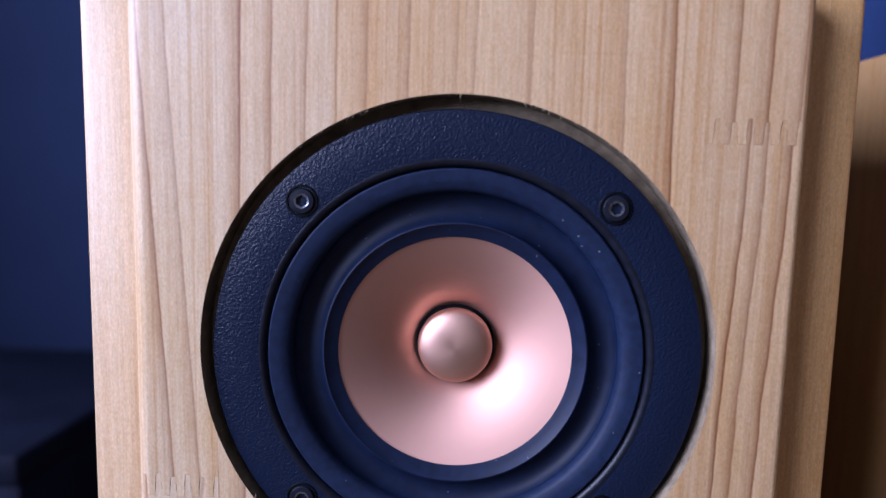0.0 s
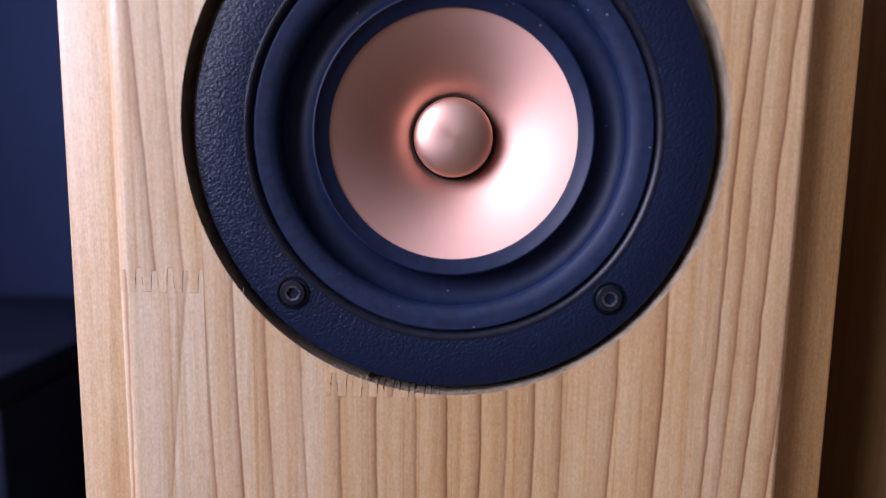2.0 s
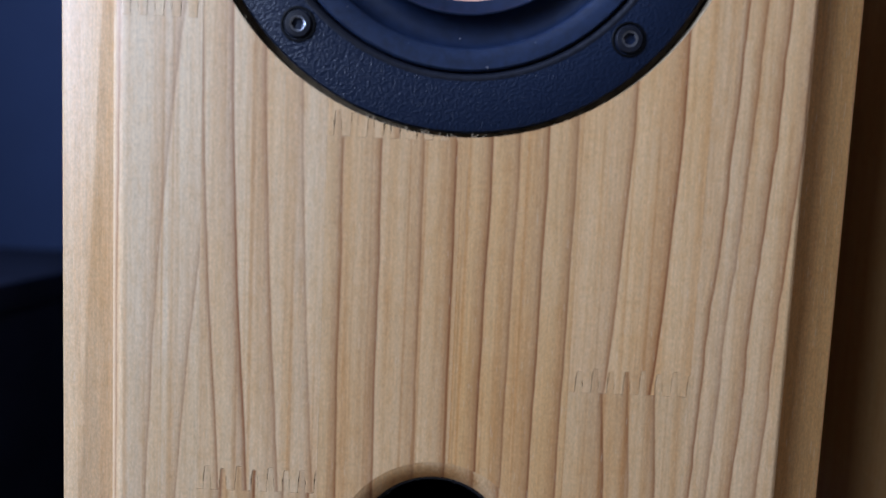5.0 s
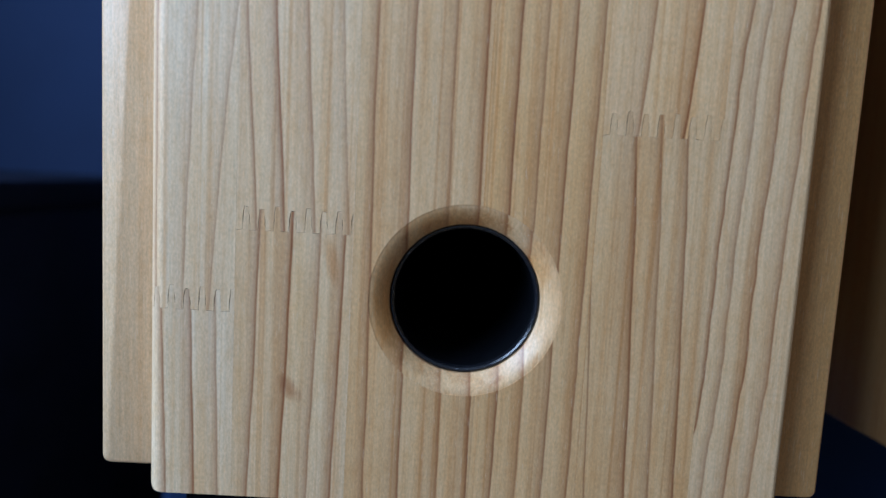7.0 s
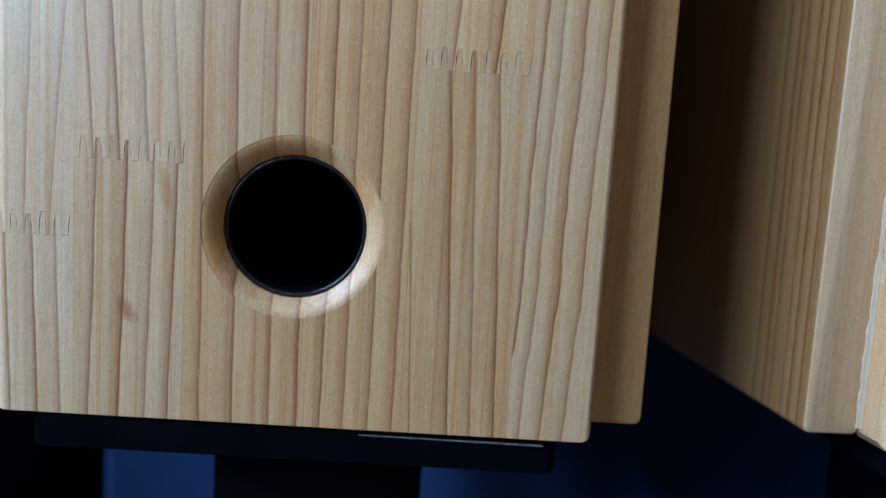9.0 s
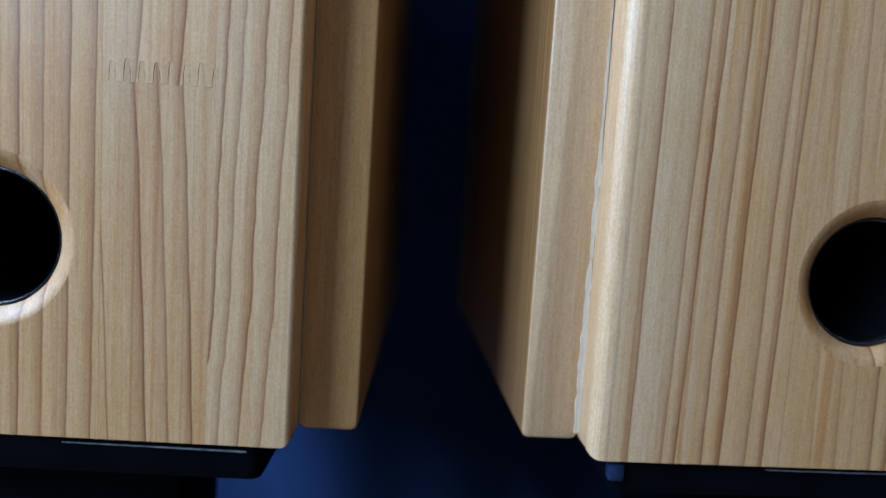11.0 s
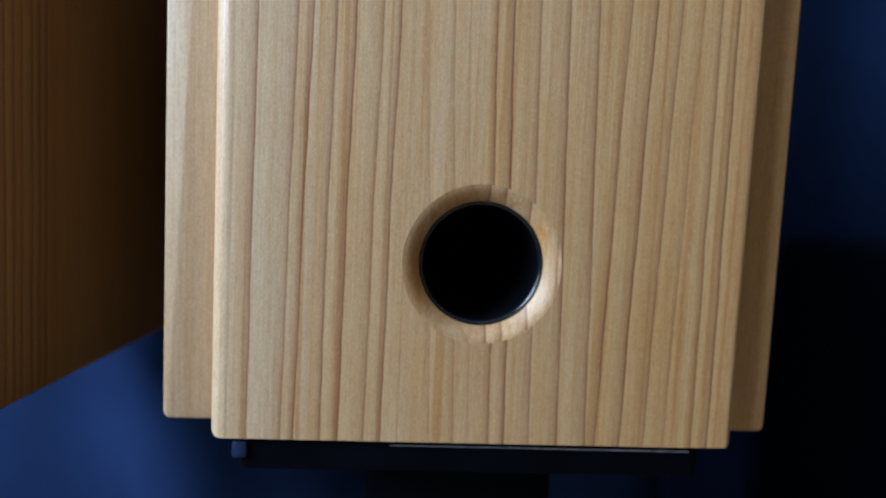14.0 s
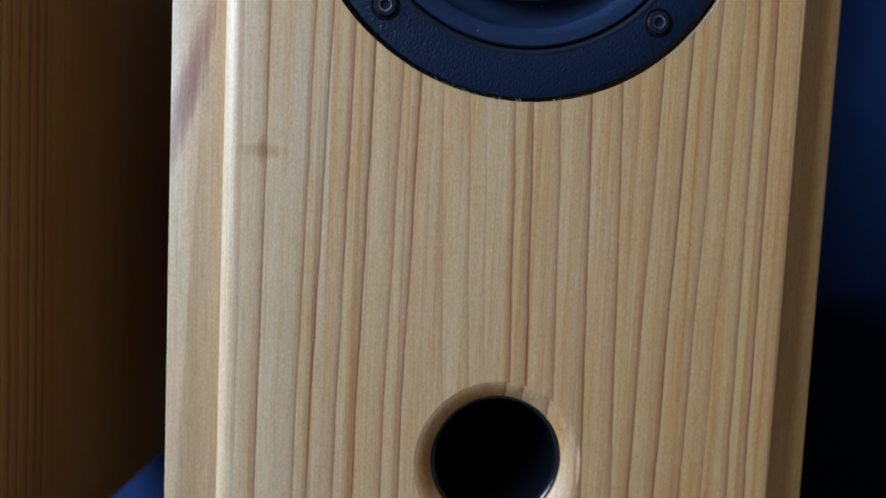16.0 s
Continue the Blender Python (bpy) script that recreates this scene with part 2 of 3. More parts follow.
def part(name, bm, material, parent, label="", smooth=40):
    me = finish(bm, smooth)
    me.materials.append(material)
    ob = new(name, me)
    ob.parent = parent
    if label:
        ob["label"] = label
    return ob


def thing(name, m, label, category, group="", kind=""):
    ob = new(name)
    ob.matrix_world = m
    return tagged(ob, label, category, group, kind)


def block(lo, hi, bevel=0.0, segments=2):
    bm = bmesh.new()
    bmesh.ops.create_cube(bm, size=1)
    for v in bm.verts:
        v.co = [lo[i] if v.co[i] < 0 else hi[i] for i in range(3)]
    if bevel:
        bmesh.ops.bevel(bm, geom=bm.edges[:], offset=bevel, segments=segments, profile=0.5, affect="EDGES")
    return bm


def board(lo, hi):
    """A side board with rounded lower and upper corners and slightly broken edges."""
    bm = block(lo, hi)
    along = [e for e in bm.edges if abs(e.verts[0].co.y - e.verts[1].co.y) > 0.1]
    bmesh.ops.bevel(bm, geom=along, offset=0.0026, segments=4, profile=0.5, affect="EDGES")
    sharp = [e for e in bm.edges if len(e.link_faces) == 2 and e.calc_face_angle(0) > 1.0]
    bmesh.ops.bevel(bm, geom=sharp, offset=0.0010, segments=2, profile=0.5, affect="EDGES")
    return bm


def lathe(profile, centre, steps=96, closed=False):
    """Turns (radius, depth) round an axis that runs straight back from the baffle."""
    bm = bmesh.new()
    rings = []
    for r, y in profile:
        if r < 1e-6:
            rings.append([bm.verts.new((centre[0], y, centre[1]))])
        else:
            rings.append([bm.verts.new((centre[0] + r * math.cos(a), y, centre[1] + r * math.sin(a)))
                          for a in (2 * math.pi * k / steps for k in range(steps))])
    pairs = list(zip(rings, rings[1:])) + ([(rings[-1], rings[0])] if closed else [])
    for p, q in pairs:
        for k in range(steps):
            n = (k + 1) % steps
            face = [p[k % len(p)], p[n % len(p)], q[n % len(q)], q[k % len(q)]]
            face = list(dict.fromkeys(face))
            if len(face) > 2:
                bm.faces.new(face)
    return bm


# ---- the loudspeaker's measures (metres, in its own frame) ----
HALF, SIDE, LEDGE = 0.0915, 0.1111, 0.0136     # half baffle, half box, how far the sides stand back
BASE, TOP, DEPTH = 0.600, 0.949, 0.262
HOLE_R, FRAME_R = 0.0716, 0.0690
# middles of the driver recess, the driver and the bass port of each box
LEFT_PLACES = ((0.0002, 0.8468), (0.0002, 0.8457), (-0.0022, 0.6605))
RIGHT_PLACES = ((0.0002, 0.8501), (0.0002, 0.8490), (-0.0009, 0.6624))
PORT_R, PIPE_R = 0.0272, 0.0212
TEETH = 0.0063


def edge_curve(x, radii):
    """How far the front stands back near the baffle's upright edges."""
    d, r = HALF - abs(x), radii[0] if x < 0 else radii[1]
    return 0.0 if d >= r else r - math.sqrt(max(0.0, r * r - (r - d) ** 2))


def stave(x0, x1, low, high, r_edge, places):
    """One upright strip of the baffle. low and high: a height, or a height of a finger joint as ('j', z, side)."""
    holes = [(*places[0], HOLE_R), (*places[2], PORT_R)]
    xs = {x0, x1}
    for cx, cz, r in holes:
        for k in range(0, 91):
            xs.add(cx + r * math.cos(math.pi * k / 90))
    for k in range(13):
        d = 1 - math.cos(math.pi / 2 * k / 12)
        xs |= {-HALF + d * r_edge[0], HALF - d * r_edge[1]}
    teeth = 0.0043
    for end in (low, high):
        if isinstance(end, tuple):
            xs |= {x0 + teeth * (k + f) + d for k in range(9) for f in (0.40, 0.50, 0.78, 0.88) for d in (-0.00003, 0.00003)}
    xs = sorted(x for x in xs if x0 - 1e-9 <= x <= x1 + 1e-9)
    clean = [xs[0]]
    for x in xs[1:]:
        if x - clean[-1] > 4e-5:
            clean.append(x)
    clean[-1] = x1

    def height(end, x, mid, up):
        if isinstance(end, tuple):
            n, k = divmod((x - x0) / teeth, 1.0)
            wide = 0.00003 / teeth * (1 if up else -1)
            rise = min(1.0, max(0.0, min((k - 0.40 - wide) / 0.10, (0.88 + wide - k) / 0.10)))
            uneven = 0.0005 * math.sin(n * 2.7 + x0 * 900)
            return end[1] + (TEETH + uneven) * rise + (-0.00003 if up else 0.00003)
        if up or abs(end - BASE) > 1e-6:
            return end
        d, r = HALF - abs(x), 0.0035
        return end if d >= r else end + r - math.sqrt(max(0.0, r * r - (r - d) ** 2))

    bm = bmesh.new()
    back = LEDGE + 0.002

    def quad(*co):
        co = [c for i, c in enumerate(co) if all((Vector(c) - Vector(o)).length > 1e-7 for o in co[:i])]
        if len(co) > 2:
            bm.faces.new([bm.verts.new(c) for c in co])

    last = None
    for a, b in zip(clean, clean[1:]):
        mid = (a + b) / 2
        ends = [(height(low, a, mid, False), height(low, b, mid, False))]
        for cx, cz, r in sorted(holes, key=lambda h: h[1]):
            if abs(mid - cx) < r:
                ha, hb = (math.sqrt(max(0.0, r * r - (x - cx) ** 2)) for x in (a, b))
                ends += [(cz - ha, cz - hb), (cz + ha, cz + hb)]
        ends.append((height(high, a, mid, True), height(high, b, mid, True)))
        ya, yb = edge_curve(a, r_edge), edge_curve(b, r_edge)
        spans = []
        for (la, lb), (ha, hb) in zip(ends[::2], ends[1::2]):
            lo_z, hi_z = height(low, mid, mid, False), height(high, mid, mid, True)
            if (ha + hb) / 2 <= lo_z or (la + lb) / 2 >= hi_z:
                continue
            la, lb = max(la, min(lo_z, la + 1)), max(lb, min(lo_z, lb + 1))
            la, lb, ha, hb = max(la, ends[0][0]), max(lb, ends[0][1]), min(ha, ends[-1][0]), min(hb, ends[-1][1])
            if ha + hb - la - lb < 1e-6:
                continue
            spans.append((la, lb, ha, hb))
            quad((a, ya, la), (b, yb, lb), (b, yb, hb), (a, ya, ha))
            quad((a, back, la), (a, back, ha), (b, back, hb), (b, back, lb))
            quad((a, ya, la), (a, back, la), (b, back, lb), (b, yb, lb))
            quad((a, ya, ha), (b, yb, hb), (b, back, hb), (a, back, ha))
            if last is None:
                quad((a, ya, la), (a, ya, ha), (a, back, ha), (a, back, la))
        last = (b, yb, spans)
    if last:
        for la, lb, ha, hb in last[2]:
            b, yb = last[0], last[1]
            quad((b, yb, lb), (b, back, lb), (b, back, hb), (b, yb, hb))
    return bm


def islands(bm):
    """Splits a mesh into its separate pieces."""
    bmesh.ops.remove_doubles(bm, verts=bm.verts[:], dist=1e-6)
    seen, pieces = set(), []
    for start in bm.verts:
        if start in seen:
            continue
        stack, faces = [start], {}
        seen.add(start)
        while stack:
            v = stack.pop()
            for f in v.link_faces:
                faces[f] = True
                for w in f.verts:
                    if w not in seen:
                        seen.add(w)
                        stack.append(w)
        out, made = bmesh.new(), {}
        for f in faces:
            ring = []
            for v in f.verts:
                if v not in made:
                    made[v] = out.verts.new(v.co)
                ring.append(made[v])
            out.faces.new(ring)
        pieces.append(out)
    bm.free()
    return pieces


def driver_unit(parent, c):
    """Full-range driver: pebbled ring, rubber surround, copper cone and cap, four screws."""
    y0 = 0.0022
    unit = new("driver")
    unit.parent = parent
    unit["label"] = "full-range driver with copper cone"
    part("frame_ring", lathe([(0.0688, 0.0085), (FRAME_R, y0 + 0.0009), (FRAME_R - 0.0003, y0 + 0.0002), (FRAME_R - 0.0010, y0), (0.0556, y0),
                              (0.0546, y0 + 0.0002), (0.0538, y0 + 0.0010), (0.0535, y0 + 0.004), (0.0535, 0.0085)], c, 160, True), PEBBLED, unit,
         "pebbled black mounting ring")
    part("ring_edge", lathe([(0.0560, y0 + 0.0001), (0.0554, y0 - 0.00012), (0.0546, y0 + 0.00005), (0.0538, y0 + 0.0008), (0.0534, y0 + 0.0020)], c, 160), STEEL, unit, "smooth glossy inner edge of the ring")
    part("gasket", lathe([(0.0531, y0 + 0.0045), (0.0531, y0 + 0.0007), (0.0526, y0 + 0.0002), (0.0500, y0 + 0.0004), (0.0478, y0 + 0.0010),
                          (0.0470, y0 + 0.0018), (0.0466, y0 + 0.0035), (0.0466, y0 + 0.0060)], c, 160), GASKET, unit)
    roll = [(0.0468, y0 + 0.0050)]
    for k in range(1, 15):
        a = math.pi * k / 15
        roll.append((0.0424 + 0.0042 * math.cos(a), y0 + 0.0040 + 0.0034 * math.sin(a)))
    roll += [(0.0380, y0 + 0.0032), (0.0376, y0 + 0.0031), (0.0372, y0 + 0.0036), (0.0350, y0 + 0.0046), (0.0338, y0 + 0.0052)]
    part("surround", lathe(roll, c, 160), RUBBER, unit, "black rubber surround")
    cone = []
    for k in range(25):
        f = k / 24
        r = 0.0352 + (0.0120 - 0.0352) * f
        cone.append((r, y0 + 0.0050 + 0.0093 * f + 0.0036 * f ** 3))
    part("cone", lathe(cone, c, 160), COPPER, unit, "satin copper cone")
    part("gap_ring", lathe([(0.0121, y0 + 0.0180), (0.0119, y0 + 0.0165), (0.0113, y0 + 0.0165), (0.0109, y0 + 0.0150)], c, 96), PIPE, unit)
    dome = [(0.0112, y0 + 0.0170), (0.0113, y0 + 0.0140), (0.01115, y0 + 0.0132)]
    dome += [(0.0111 * math.cos(math.pi / 2 * k / 10), y0 + 0.0132 - 0.0038 * math.sin(math.pi / 2 * k / 10)) for k in range(1, 10)] + [(0.0, y0 + 0.0094)]
    part("dust_cap", lathe(dome, c, 96), CAP, unit, "domed copper dust cap")
    part("magnet", lathe([(0.0, 0.075), (0.036, 0.075), (0.038, 0.072), (0.038, 0.045), (0.030, 0.040), (0.052, 0.012)], c, 64), PIPE, unit)
    for sx in (-1, 1):
        for sz in (-1, 1):
            at = (c[0] + sx * 0.0431, c[1] + sz * 0.0431)
            turn = random.random()
            screw = part("screw", lathe([(0.0036, y0 + 0.0004), (0.0036, y0 - 0.0004), (0.0033, y0 - 0.0008), (0.0021, y0 - 0.0009)], at, 36), STEEL, unit,
                         "black hex socket screw")
            part("screw_seat", lathe([(0.0046, y0 - 0.00005), (0.0044, y0 - 0.0003), (0.0040, y0 - 0.0003), (0.0037, y0 + 0.0003)], at, 36), PIPE, unit)
            bm = bmesh.new()
            rim = [bm.verts.new((at[0] + 0.0021 * math.cos(a), y0 - 0.0009, at[1] + 0.0021 * math.sin(a))) for a in (2 * math.pi * k / 36 for k in range(36))]
            hexa = [bm.verts.new((at[0] + 0.0017 * math.cos(a + turn), y0 - 0.0008, at[1] + 0.0017 * math.sin(a + turn))) for a in (math.pi * k / 3 for k in range(6))]
            deep = [bm.verts.new((v.co.x, y0 + 0.0012, v.co.z)) for v in hexa]
            bm.faces.new(deep)
            for k in range(6):
                bm.faces.new((hexa[k], hexa[(k + 1) % 6], deep[(k + 1) % 6], deep[k]))
            for k in range(36):
                a, b = rim[k], rim[(k + 1) % 36]
                near = min(hexa, key=lambda h: (h.co - a.co).length)
                after = min(hexa, key=lambda h: (h.co - b.co).length)
                bm.faces.new((a, b, after, near) if near != after else (a, b, near))
            part("hex_socket", bm, SOCKET, screw, "bright hexagonal socket", smooth=20)
    return unit


def side_lines(seed):
    r = random.Random(seed)
    y, out = 20.0, []
    while y < 74:
        out.append(y)
        y += r.uniform(4, 9)
    return out[:7]


def strip(x0, x1, low, high, lines, level, tilt=0.0, fan=0.0, bow=0.0, tone=1.0, warm=0.0, wave=0.0007):
    """What one strip of the front board is: its sides (mm), its ends, its growth rings and its tone."""
    return dict(x0=x0, x1=x1, low=low, high=high, lines=lines, level=level, tilt=tilt, fan=fan, bow=bow, tone=tone, warm=warm, wave=wave)


def loudspeaker(m, staves, label, r_edge, seed, knots, streaks, places, hue=0.0):
    recess, driver_at, port = places
    box = thing("loudspeaker", m, label, "loudspeaker", "pair of loudspeakers")
    baffle = new("baffle")
    baffle.parent = box
    baffle["label"] = "front board of glued softwood strips"
    for s in staves:
        mat = wood("softwood_strip", s["lines"], s["x0"], s["x1"], s["tilt"], s["tone"], warm=s["warm"], wave=s["wave"], level=s["level"], fan=s["fan"], bow=s["bow"],
                   knots=[k for k in knots if s["x0"] < k[0] * 1000 < s["x1"]])
        for piece in islands(stave(s["x0"] / 1000 + 0.00001, s["x1"] / 1000 - 0.00001, s["low"], s["high"], r_edge, places)):
            ob = part("stave", piece, mat, baffle, smooth=25)
            ob.data.materials.append(END_WOOD)
            for f in ob.data.polygons:
                if abs(f.normal.y) < 0.2 and abs(math.hypot(f.center.x - recess[0], f.center.z - recess[1]) - HOLE_R) < 0.0004:
                    f.material_index = 1
    lines = [x for s in staves if s["low"] == BASE for x in s["lines"] if not isinstance(x, tuple) and abs(x) < 34]
    flare = []
    # amber patches at the left, top and upper right of the mouth
    amber_patches = [(port[0] - 0.0215, port[1] - 0.004, 0.0065, 0.019, 0.0, (0.90, 0.66, 0.38)), (port[0] - 0.004, port[1] + 0.022, 0.016, 0.0050, 0.0, (0.92, 0.74, 0.50)),
             (port[0] + 0.019, port[1] + 0.010, 0.005, 0.010, 0.0, (0.93, 0.74, 0.50))]
    for k in range(13):
        u = k / 12
        flare.append((PORT_R + (PIPE_R + 0.0004 - PORT_R) * u, 0.00012 + 0.0034 * u ** 1.7))
    flare += [(PIPE_R + 0.0003, 0.0125), (PORT_R + 0.004, 0.0125), (PORT_R + 0.004, 0.0165)]
    part("port_flare", lathe(flare, port, 96), wood("port_wood", sorted(lines)[:6], -40, 40, -0.01, 0.97, warm=hue, knots=amber_patches, level=0.66), box, "rounded wooden port mouth")
    pipe = part("port_pipe", lathe([(PIPE_R + 0.0003, 0.0070), (PIPE_R - 0.0008, 0.0070), (PIPE_R - 0.0008, 0.235), (0.0, 0.2351)], port, 96), PIPE, box, "black plastic bass port")
    part("pipe_rim", lathe([(PIPE_R + 0.0003, 0.0047), (PIPE_R + 0.0001, 0.0042), (PIPE_R - 0.0004, 0.0041), (PIPE_R - 0.0009, 0.0046), (PIPE_R - 0.0010, 0.0069)], port, 96), RIM, pipe, "glossy cut rim of the pipe")
    part("recess", lathe([(HOLE_R + 0.002, LEDGE), (HOLE_R + 0.002, 0.0085), (0.060, 0.0085), (0.060, LEDGE)], recess, 120), END_WOOD, box)
    for sx in (-1, 1):
        # darker, warmer than the front: shade on the box sides is put into tone
        mat = wood("shaded_side_softwood", side_lines(seed + sx), -5, 80, 0.012, 0.52, axis="Y", warm=2.2, coat=0.4, streaky=0.4)
        # window-side edge pale, far edge amber: lit and shaded tints of one wood
        edge = wood("edge_softwood", [], -120, 120, 0.0, 1.0, warm=-0.2 if sx < 0 else 2.2, knots=streaks if sx < 0 else (), streaky=0.2)
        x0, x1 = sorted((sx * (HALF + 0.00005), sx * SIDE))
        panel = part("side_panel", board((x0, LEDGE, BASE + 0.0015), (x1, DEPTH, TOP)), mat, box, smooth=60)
        panel.data.materials.append(edge)
        for f in panel.data.polygons:
            if f.normal.y < -0.5:
                f.material_index = 1
    plain = wood("board_softwood", [], -100, 100, 0.0, 0.9)
    part("top_panel", block((-HALF, LEDGE + 0.0025, TOP - 0.018), (HALF, DEPTH, TOP - 0.0002), 0.001), plain, box)
    part("bottom_panel", block((-HALF, LEDGE + 0.0025, BASE + 0.0015), (HALF, DEPTH, BASE + 0.018), 0.001), plain, box)
    part("back_panel", block((-HALF + 0.0005, DEPTH - 0.018, BASE + 0.0185), (HALF - 0.0005, DEPTH - 0.001, TOP - 0.0185), 0.001), plain, box)
    splinters = bmesh.new()
    r = random.Random(seed)
    for k in range(150):
        a = radians(r.choice((r.gauss(112, 3), r.gauss(256, 9), r.gauss(262, 14), r.gauss(70, 20), r.gauss(42, 8), r.uniform(0, 360))))
        p = Vector((recess[0] + HOLE_R * math.cos(a), 0.0008 * r.random() + 0.0001, recess[1] + HOLE_R * math.sin(a)))
        way = Vector((r.gauss(0, 0.5), 0.4 * r.random() - 0.1, -math.copysign(1, math.sin(a)))).normalized() * r.uniform(0.0003, 0.0017)
        side = Vector((r.uniform(0.0001, 0.0003), 0, 0))
        q = [splinters.verts.new(v) for v in (p - side, p + side, p + Vector((0, 0.0003, 0)), p + way)]
        for f in ((0, 1, 3), (1, 2, 3), (2, 0, 3), (0, 2, 1)):
            splinters.faces.new([q[i] for i in f])
    tagged(part("splinters", splinters, END_WOOD, box, "torn wood fibres round the recess", smooth=0), kind="stuff")
    burrs = bmesh.new()
    for k in range(70):
        a = radians(r.choice((r.gauss(-40, 30), r.gauss(-80, 25), r.uniform(0, 360))))
        p = Vector((port[0] + (PIPE_R - 0.0003) * math.cos(a), 0.0042 + 0.0008 * r.random(), port[1] + (PIPE_R - 0.0003) * math.sin(a)))
        way = Vector((-math.sin(a) * r.gauss(0, 1) - 0.5 * math.cos(a), -0.3 * r.random(), math.cos(a) * r.gauss(0, 1) - 0.5 * math.sin(a))).normalized() * r.uniform(0.0003, 0.0011)
        side = Vector((math.cos(a), 0, math.sin(a))) * r.uniform(0.00006, 0.00020)
        q = [burrs.verts.new(v) for v in (p - side, p + side, p + Vector((0, 0.0003, 0)), p + way)]
        for f in ((0, 1, 3), (1, 2, 3), (2, 0, 3), (0, 2, 1)):
            burrs.faces.new([q[i] for i in f])
    tagged(part("rim_burrs", burrs, BURR, box, "pale plastic shreds left on the cut pipe rim", smooth=0), kind="stuff")
    driver_unit(box, driver_at)
    return box


MID = LEFT_PLACES[0][1]
# left strips paler and cooler: wood colour plus window sheen put into tone
left_staves = [
    strip(-91.5, -66.8, BASE, ("j", 0.6542), [-86.3, -78.1, -71.2], 0.625, -0.03, tone=1.08, warm=-1.2),
    strip(-91.5, -66.8, ("j", 0.6542), ("j", 0.8025), [-88.8, (-77.8, 0.6), (-67.0, 0.6)], 0.74, 0.057, 5.2, tone=1.10, warm=-1.2),
    strip(-91.5, -66.8, ("j", 0.8025), TOP, [-86.3, (-78.7, 0.6)], 0.92, -0.06, tone=1.08, warm=-0.9),
]
left_staves += [
    strip(-66.8, -34.2, BASE, ("j", 0.6775), [-61.6, -52.5, -44.6, -37.7], 0.625, 0.027, tone=1.03, warm=-0.8),
    strip(-66.8, -34.2, ("j", 0.6775), TOP, [-64.6, -56.8, -48.3, (-38.8, 0.6)], 0.74, -0.045, bow=0.174, tone=1.05, warm=-0.6),
    strip(-34.2, 1.2, BASE, ("j", 0.7742), [-29.2, -19.1, -7.9, 0.7], 0.69, -0.008, tone=0.95, warm=0.8),
    strip(-34.2, 1.2, ("j", 0.7742), TOP, [(-33.0, 0.8), (-24.8, 0.6), (-13.6, 0.6), (-0.9, 0.4)], 0.93, 0.01, tone=1.0, warm=0.5),
]
left_staves += [
    strip(1.2, 32.7, BASE, MID, [(2.2, 0.35), 8.7, 15.7, 23.3, 30.7], 0.69, 0.004, tone=0.95, warm=1.2),
    strip(1.2, 32.7, MID, TOP, [(4.2, 0.5), (19.2, 0.6)], 0.93, 0.02, tone=1.02, warm=0.5),
    strip(32.7, 65.4, BASE, ("j", 0.7088), [33.7, 45.3, 52.2, 59.5], 0.65, -0.05, bow=-0.15, tone=0.94, warm=0.8),
    strip(32.7, 65.4, ("j", 0.7088), MID, [45.3, 58.0], 0.76, 0.04, bow=-0.5, tone=1.03, warm=0.5),
    strip(32.7, 65.4, MID, TOP, [(43.7, 0.6), 56.5], 0.92, -0.02, tone=1.03, warm=0.5),
    strip(65.4, 91.5, BASE, ("j", 0.9066), [(64.9, 0.6), 68.3, 73.0, 79.5, 86.5], 0.70, 0.040, tone=0.99, warm=0.3, wave=0.0017),
    strip(65.4, 91.5, ("j", 0.9066), TOP, [72.4, 81.1, 89.3], 0.93, 0.01, tone=0.99, warm=0.5),
]
# leftmost strip paler, others warmer: sheen from the window is put into the colour
right_staves = [
    strip(-91.5, -58.0, BASE, TOP, [(-85.0, 0.3), -77.9, -65.6, -60.9], 0.70, 0.010, 0.9, tone=1.04, warm=0.0),
    strip(-58.0, -25.5, BASE, TOP, [-52.7, -46.4, -37.6, -31.9], 0.70, 0.013, tone=1.0, warm=0.8),
    strip(-25.5, -3.0, BASE, TOP, [(-20.6, 0.4), (-12.2, 0.5), (-7.0, 0.3)], 0.70, -0.04, tone=1.0, warm=0.7),
]
right_staves += [
    strip(-3.0, 38.5, BASE, TOP, [1.2, 6.7, 15.4, 25.3, 35.2], 0.70, -0.030, tone=0.97, warm=1.2),
    strip(38.5, 71.5, BASE, TOP, [43.7, 52.4, 61.0, (68.3, 0.5)], 0.70, 0.020, tone=0.95, warm=1.6),
    strip(71.5, 91.5, BASE, TOP, [76.0, 82.0, (89.6, 0.6)], 0.70, -0.005, tone=0.95, warm=1.8),
]
RIGHT_POSE = pose(0.2780, 0.0089, -0.0008, 0, 0, 2.53)
left_box = loudspeaker(pose(0, 0, 0), left_staves, "pale softwood loudspeaker with copper cone and finger-jointed front board", (0.0050, 0.0020), 3,
                       [(-0.0510, 0.6330, 0.0030, 0.0045, 0.5, (0.62, 0.45, 0.36)), (-0.0400, 0.6700, 0.0022, 0.0090, 0.2, (0.8, 0.62, 0.45))],
                       [(-0.1010, 0.7400, 0.0050, 0.0300, 0.0, (0.94, 0.86, 0.74))], LEFT_PLACES, 0.5)
